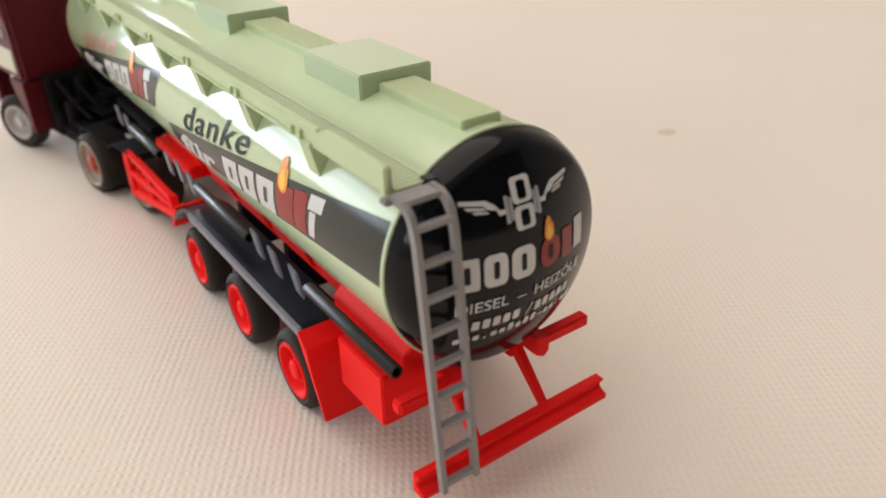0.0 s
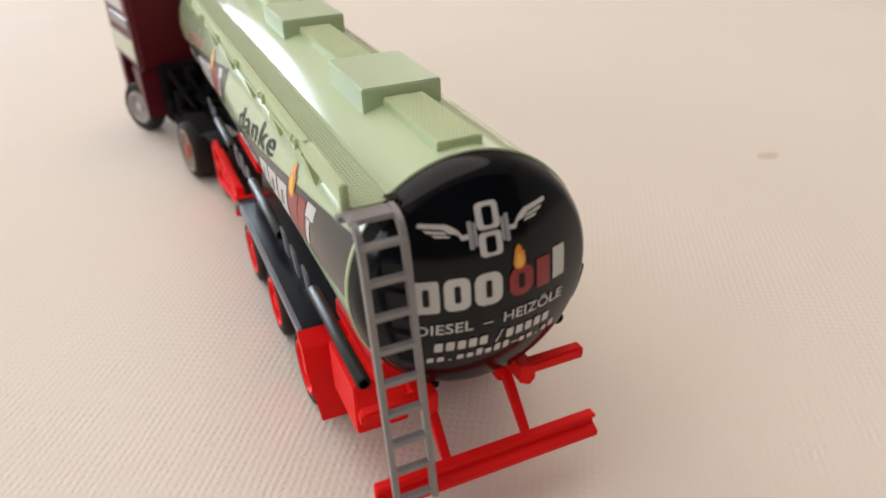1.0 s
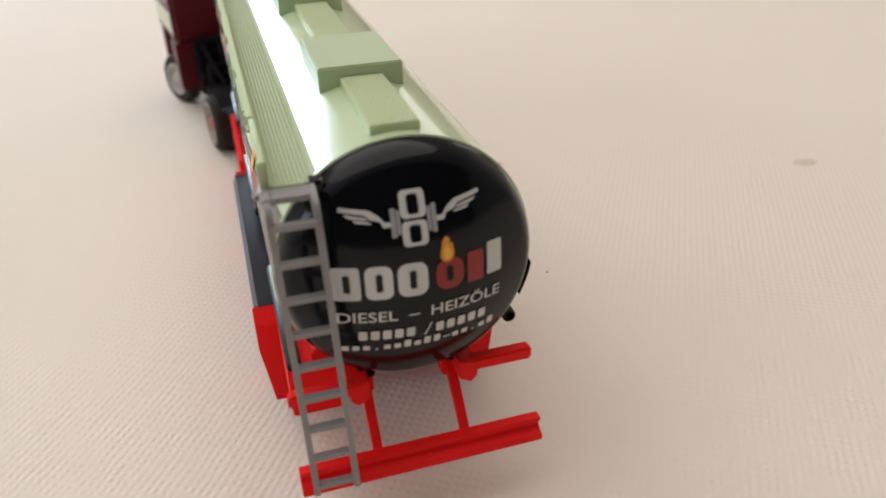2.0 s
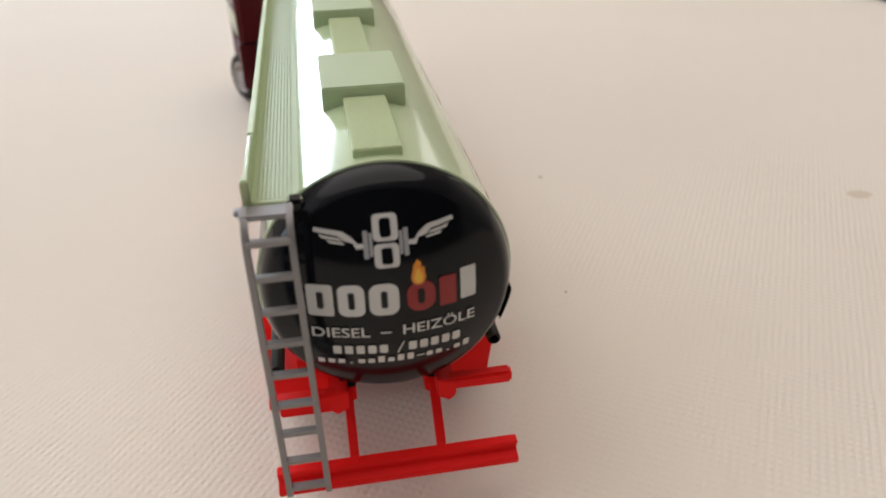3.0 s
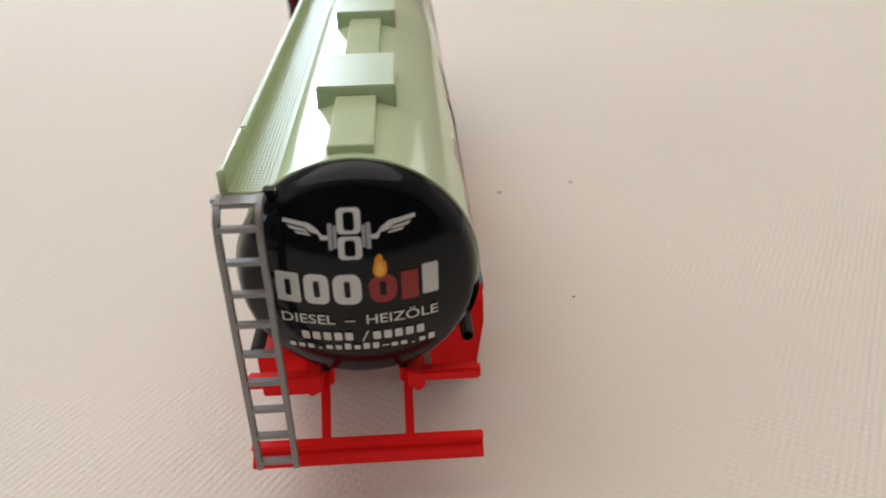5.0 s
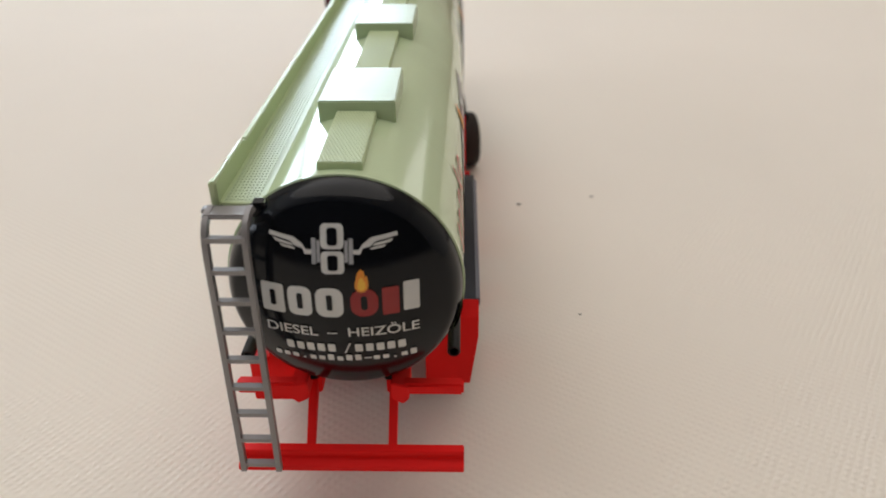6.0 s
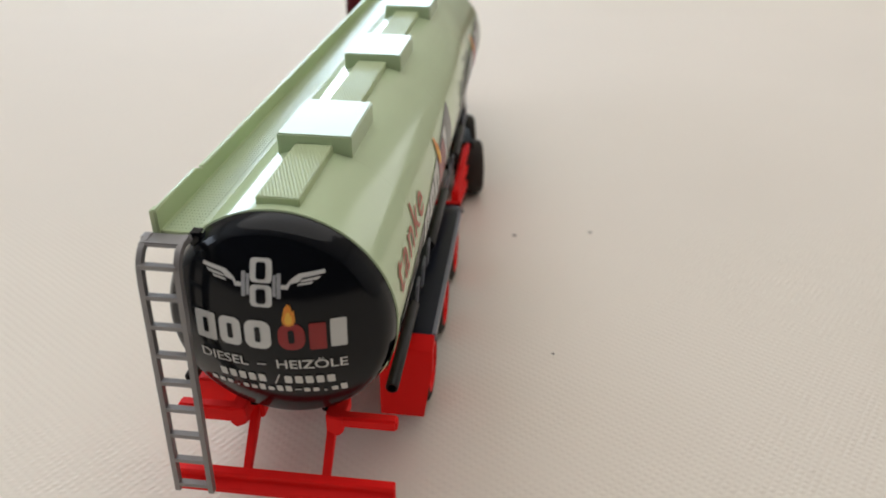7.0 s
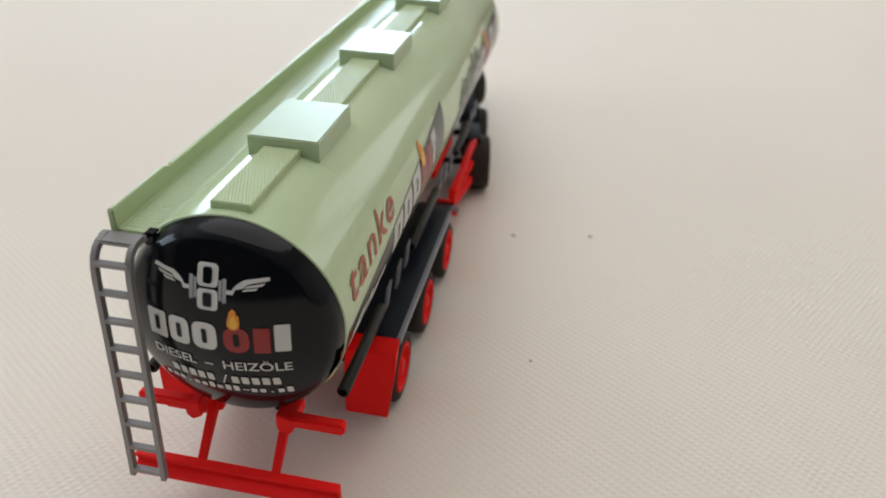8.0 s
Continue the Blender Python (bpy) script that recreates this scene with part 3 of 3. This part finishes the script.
# rear bumper, its struts and the lamp arms
part("bumper", prism([(-.12, .80), (.09, .80), (.09, 1.085), (-.05, 1.085), (-.05, 1.04), (.0, 1.02), (.0, .94), (-.06, .905), (-.12, .88)], "x", -1.425, 1.425, .012), RED, trailer, "bright red under-run bumper bar")
for x in (-.52, .52):
    part("bumper_strut", prism([(.02, 1.0), (.12, 1.0), (.90, 1.72), (.90, 1.86), (.78, 1.86)], "x", x - .055, x + .055, .01), RED, trailer)
for s in (-1, 1):
    part("lamp_arm", box(min(s * .55, s * 1.42), max(s * .55, s * 1.42), .29, .46, 1.71, 1.88, .03), RED, trailer)
    part("arm_bracket", prism([(s * .52, 1.66), (s * .66, 1.58), (s * .74, 1.66), (s * .74, 1.86), (s * .52, 1.92)], "y", .27, .75, .015), RED, trailer)
    if s < 0:
        part("tool_box", box(-1.365, -.72, .75, 1.75, 1.20, 1.92, .02), RED, trailer)
    if s < 0:
        part("side_panel", prism([(-.45, 1.62), (-1.08, 1.88), (-1.08, 2.10), (-.94, 2.22), (-.45, 1.95)], "y", .72, 2.35, .015), RED, trailer)
    else:
        part("side_panel", prism([(.45, 1.62), (.95, 1.78), (1.0, 2.04), (.88, 2.12), (.45, 1.95)], "y", 1.25, 2.35, .015), RED, trailer)
    part("tank_saddle", prism([(s * .42, 1.78), (s * .56, 1.78), (s * .64, 2.0), (s * .40, 1.94)], "y", .48, .66, .02), FRAME_BLACK, trailer)
    part("chassis_beam", box(min(s * .42, s * .56), max(s * .42, s * .56), .62, 12.4, 1.45, 1.84, .02), RED, trailer)
    for y0, y1 in ((2.55, 3.5), (3.75, 4.9), (5.2, 6.3), (6.6, 7.6), (8.1, 9.6)):
        # red on the left, made black on the right to darken that gap
        part("cradle_panel", prism([(s * .55, 1.62), (s * .70, 1.70), (s * .80, 1.96), (s * .76, 2.04), (s * .55, 1.95)], "y", y0, y1, .015), RED if s < 0 else FRAME_BLACK, trailer)
    # mudguard over the three axles
    g = part("mudguard", prism([(2.12, 1.62), (2.30, 1.74), (2.5, 1.78), (6.3, 1.78), (6.75, 1.70), (7.15, 1.50), (7.45, 1.25), (7.40, 1.21), (7.10, 1.44), (6.72, 1.64), (6.3, 1.715), (2.52, 1.715), (2.34, 1.68), (2.18, 1.58)],
                               "x", min(s * .92, s * 1.60 + .02), max(s * .92, s * 1.60 + .02), .0), NAVY, trailer, "blue-black mudguard over the three axles")
    # lip in lighter blue-grey: the guard's lit edge put into its colour
    part("mudguard_lip", box(min(s * 1.58, s * 1.64) + .02, max(s * 1.58, s * 1.64) + .02, 2.30, 6.35, 1.66, 1.80, .015), BLUEGREY, g)
    flap = prism([(2.02, .42), (2.08, .42), (2.16, 1.40), (2.34, 1.72), (2.30, 1.79), (2.10, 1.62), (2.02, 1.30)], "x", min(s * .85, s * 1.52), max(s * .85, s * 1.52), .01)
    for v in flap.verts:
        if abs(v.co.x) > 1.2:
            v.co.x += s * .12 * max(0.0, min(1.0, (v.co.z - .42) / .9))
    part("mud_flap", flap, RED, g, "bright red mud flap")
    part("mud_flap", prism([(7.66, .95), (7.74, .95), (7.62, 1.20), (7.36, 1.50), (7.30, 1.46), (7.54, 1.16)], "x", min(s * .95, s * 1.55), max(s * .95, s * 1.55), .01), RED, g)
    # hoses carried along the side and their clamps
    for y0, y1, zt in ((.52 if s < 0 else .70, 2.63, 2.13 if s < 0 else 2.08), (4.48, 6.65, 2.05), (8.62, 10.4, 1.98)):
        h = part("hose_tube", lathe([(.076, y0), (.083, y0 + .012), (.083, y1 - .012), (.076, y1), (.056, y1), (.053, y1 - .02), (.053, y0 + .02), (.056, y0)], (s * 1.29, 0, zt), seg=20, closed=True), TUBE, trailer)
        part("tube_plug", lathe([(.055, y0 + .25), (.055, y1 - .25), (.01, y1 - .25)], (s * 1.29, 0, zt), seg=12), FRAME_BLACK, h)
    for y0, zz in ((2.76, 2.06), (3.42, 2.04), (4.0, 2.07), (6.72, 2.0), (7.30, 2.02), (7.90, 1.98), (10.5, 1.96), (11.1, 1.98)):
        part("clamp_plate", prism([(y0, zz - .18), (y0 + .22, zz - .15), (y0 + .42, zz + .18), (y0 + .18, zz + .14)], "x", min(s * 1.27, s * 1.31), max(s * 1.27, s * 1.31), .01), BLUEGREY, trailer)
    # side guard with two rails
    def low(y):
        """Height of the guard's sloping lower edge."""
        return .97 - (y - 8.0) * .235
    xi, xo = min(s * 1.36, s * 1.46), max(s * 1.36, s * 1.46)
    sg = part("side_guard", prism([(10.72, low(10.72)), (11.02, low(11.02)), (11.14, .36), (11.18, 1.10), (11.06, 1.34), (10.72, 1.42)], "x", xi, xo, .02), RED, trailer, "red side guard with sloping rails")
    part("guard_rail", prism([(7.95, low(7.95)), (10.73, low(10.73)), (10.73, low(10.73) + .20), (7.95, low(7.95) + .13)], "x", xi, xo, .012), RED, sg)
    part("guard_rail", prism([(8.05, 1.16), (10.73, .83), (10.73, .96), (8.05, 1.24)], "x", xi, xo, .012), RED, sg)
    part("guard_rail", prism([(7.95, 1.30), (10.73, 1.30), (10.73, 1.42), (8.05, 1.42)], "x", xi, xo, .012), RED, sg)
    part("guard_post", prism([(7.90, 1.00), (8.12, .96), (8.12, 1.40), (7.98, 1.40)], "x", min(s * 1.30, s * 1.45), max(s * 1.30, s * 1.45), .012), RED, sg)
    part("guard_post", box(min(s * 1.30, s * 1.44), max(s * 1.30, s * 1.44), 9.35, 9.50, low(9.4) + .05, 1.38, .012), RED, sg)
    part("guard_panel", prism([(8.0, low(8.0) + .04), (10.9, low(10.9) + .04), (10.9, 1.36), (8.0, 1.36)], "x", min(s * 1.30, s * 1.335), max(s * 1.30, s * 1.335), .01), RED, sg)
    part("guard_bracket", box(min(s * .5, s * .95), max(s * .5, s * .95), 8.2, 10.2, 1.5, 1.74, .03), RED, sg)
part("underbody", box(-.42, .42, 1.2, 12.3, 1.5, 1.80, .02), FRAME_BLACK, trailer)
part("king_pin_plate", box(-.9, .9, 10.6, 13.2, 1.62, 1.80, .03), FRAME_BLACK, trailer)


# wheels
def wheel_meshes(name, r, rim, w, rim_mat, hub_mat, hub):
    """Tyre, dished rim and hub on the x axis, the outer face towards +x at 0."""
    t = lathe([(rim, -w), (rim + .06, -w), (r - .06, -w), (r - .015, -w + .04), (r, -w + .10), (r, -.11), (r - .012, -.05), (r - .05, -.008), (r - .10, .012), (rim + .07, .014), (rim + .05, .002), (rim, -.02)], axis="x", seg=48, closed=True)
    dish = lathe([(.02, -w * .9), (rim + .01, -w * .9), (rim + .01, -.015), (rim - .005, .016), (rim - .045, .016), (rim - .065, -.02), (rim - .085, -.10), (hub + .03, -.19), (.02, -.19)], axis="x", seg=48)
    parts = [lathe([(hub, -.20), (hub, -.12), (hub - .02, -.095), (hub * .62, -.09), (hub * .58, -.02), (hub * .46, .005), (.02, .01)], axis="x", seg=32)]
    for k in range(8):
        a = 2 * math.pi * (k + .5) / 8
        parts.append(lathe([(.022, -.12), (.022, -.065), (.01, -.055)], (0, hub * .80 * math.cos(a), hub * .80 * math.sin(a)), axis="x", seg=6))
    return to_mesh(name + "_tyre", t, RUBBER), to_mesh(name + "_rim", dish, rim_mat), to_mesh(name + "_hub", join(*parts), hub_mat)


def add_wheel(parent, meshes, x, y, r, side, steer=0):
    w = again("wheel", meshes[0], parent, x, y, r, (0 if side > 0 else 180) + steer)
    again("rim", meshes[1], w)
    again("hub", meshes[2], w)
    return w


trailer_wheel = wheel_meshes("trailer_wheel", .60, .42, .42, RED, RED, .25)
for y in (3.05, 4.94, 6.83):
    part("axle", sweep([(-1.2, y, .60), (1.2, y, .60)], .07, .07), FRAME_BLACK, trailer)
    for s in (-1, 1):
        add_wheel(trailer, trailer_wheel, s * 1.48 + .02 * (s + 1), y, .60, s)
    part("axle_hanger", box(-.58, .58, y - .12, y + .12, .62, 1.5, .03), FRAME_BLACK, trailer)

# ---- tractor, turned a little to its left under the trailer ----
tractor = thing("tractor_unit", "maroon and cream model truck tractor unit coupled to the tank trailer", "truck", pose(-.30 * U, 12.63 * U, 0, 0, 0, 10))
cab = part("cab", box(-1.74, 1.24, 2.72, 5.45, 1.95, 4.35, .10, 3), MAROON, tractor, "maroon truck cab with cream side panels")
for s in (-1, 1):
    x0, x1 = (-.25 + min(s * 1.47, s * 1.51), -.25 + max(s * 1.47, s * 1.51))
    part("cream_panel", box(x0, x1, 2.98, 5.2, 2.16, 2.72, .012), CREAM, cab)
    part("side_window", box(x0, x1, 3.1, 5.0, 2.95, 3.25, .012), WINDOW_TINT, cab)
    part("white_panel", box(x0, x1, 2.98, 5.2, 3.42, 4.05, .012), PRINT_WHITE, cab)
    part("red_stripe", box(x0 - .004, x1 + .004, 2.95, 3.25, 3.40, 4.07, .012), PRINT_RED, cab)
    part("step_panel", box(-.25 + min(s * 1.1, s * 1.46), -.25 + max(s * 1.1, s * 1.46), 4.95, 5.4, .9, 1.98, .04), MAROON, cab)
    part("rear_wing", prism([(2.74, .72), (2.86, .70), (3.10, 1.2), (3.45, 1.62), (3.6, 1.96), (2.74, 1.98)], "x", -.25 + min(s * 1.02, s * 1.53), -.25 + max(s * 1.02, s * 1.53), .02), MAROON, cab)
    part("fuel_tank", box(min(s * .75, s * 1.28), max(s * .75, s * 1.28), 1.3, 2.35, .5, 1.05, .14, 3), FRAME_BLACK, tractor)
    part("frame_rail", box(min(s * .38, s * .50), max(s * .38, s * .50), -2.3, 5.2, .95, 1.28, .02), FRAME_BLACK, tractor)
part("air_tank", sweep([(-.9, 2.25, 1.35), (.9, 2.25, 1.35)], .17, .17, 16), FRAME_BLACK, tractor)
# black filler block, added to darken the gap behind the cab
part("chassis_filler", box(-1.34, 1.0, 2.36, 2.95, .6, 2.10, .06, 3), FRAME_BLACK, tractor)
for k, (x, y, z) in enumerate(((-1.18, 2.45, .95), (-1.02, 2.05, 1.25), (-.6, 2.3, 1.72), (.05, 2.42, 1.78), (.7, 2.2, 1.5))):
    part("canister", lathe([(.02, -.3), (.15, -.3), (.17, -.26), (.17, .22), (.13, .28), (.02, .28)], (x, y, z), axis="z", seg=14), FRAME_BLACK, tractor)
for k in range(4):
    part("hose", sweep([(-1.1 + .45 * k, 2.66, 2.0), (-1.15 + .42 * k, 2.2, 1.95 - .08 * k), (-1.0 + .4 * k, 1.7, 1.45), (-.9 + .35 * k, 1.3, 1.2)], .05, .05, 8), FRAME_BLACK, tractor)
part("catwalk", box(-.75, .75, .95, 2.0, 1.28, 1.36, .02), FRAME_BLACK, tractor)
part("exhaust_box", box(-1.2, -.55, .62, .98, .75, 1.25, .06), FRAME_BLACK, tractor)
part("battery_box", box(.6, 1.4, 1.1, 2.4, .5, 1.15, .06), FRAME_BLACK, tractor)
for s in (-1, 1):
    part("mudguard", prism([(-2.3, 1.12), (-2.05, 1.40), (-1.1, 1.42), (-.8, 1.28), (-.5, 1.42), (.45, 1.40), (.72, 1.12), (.68, 1.10), (.42, 1.36), (-.48, 1.37), (-.8, 1.22), (-1.08, 1.37), (-2.02, 1.35), (-2.26, 1.10)], "x", min(s * 1.0, s * 1.5), max(s * 1.0, s * 1.5)), FRAME_BLACK, tractor)
part("gearbox", box(-.5, .5, 1.3, 3.4, .6, 1.6, .1), FRAME_BLACK, tractor)
part("coupling_plate", lathe([(.62, 1.30), (.62, 1.56), (.55, 1.62), (.02, 1.62)], (0, -.7, 0), axis="z", seg=32), FRAME_BLACK, tractor)
for k in range(3):
    x = -.35 + .3 * k
    part("air_line", sweep([(x, 2.7, 2.3), (x + .02, 2.35, 1.95), (x + .08, 1.8, 1.72), (x + .1, 1.2, 1.75), (x + .05, .8, 1.85)], .035, .035, 8), FRAME_BLACK, tractor)
rear_wheel = wheel_meshes("rear_wheel", .68, .52, .66, RIM_CREAM, RIM_ORANGE, .27)
last_wheel = wheel_meshes("last_wheel", .68, .52, .66, RIM_CREAM, RED, .36)
front_wheel = wheel_meshes("front_wheel", .68, .44, .42, RIM_GREY, RIM_GREY, .24)
for y, ms, wl_x, wr_x in ((0, rear_wheel, -1.66, 1.72), (-1.85, last_wheel, -1.40, 1.74), (4.05, front_wheel, -1.76, 1.60)):
    part("axle", sweep([(-1.2, y, .68), (1.2, y, .68)], .08, .08), FRAME_BLACK, tractor)
    for s in (-1, 1):
        add_wheel(tractor, ms, wl_x if s < 0 else wr_x, y, .68, s, 20 if y > 1 else 0)
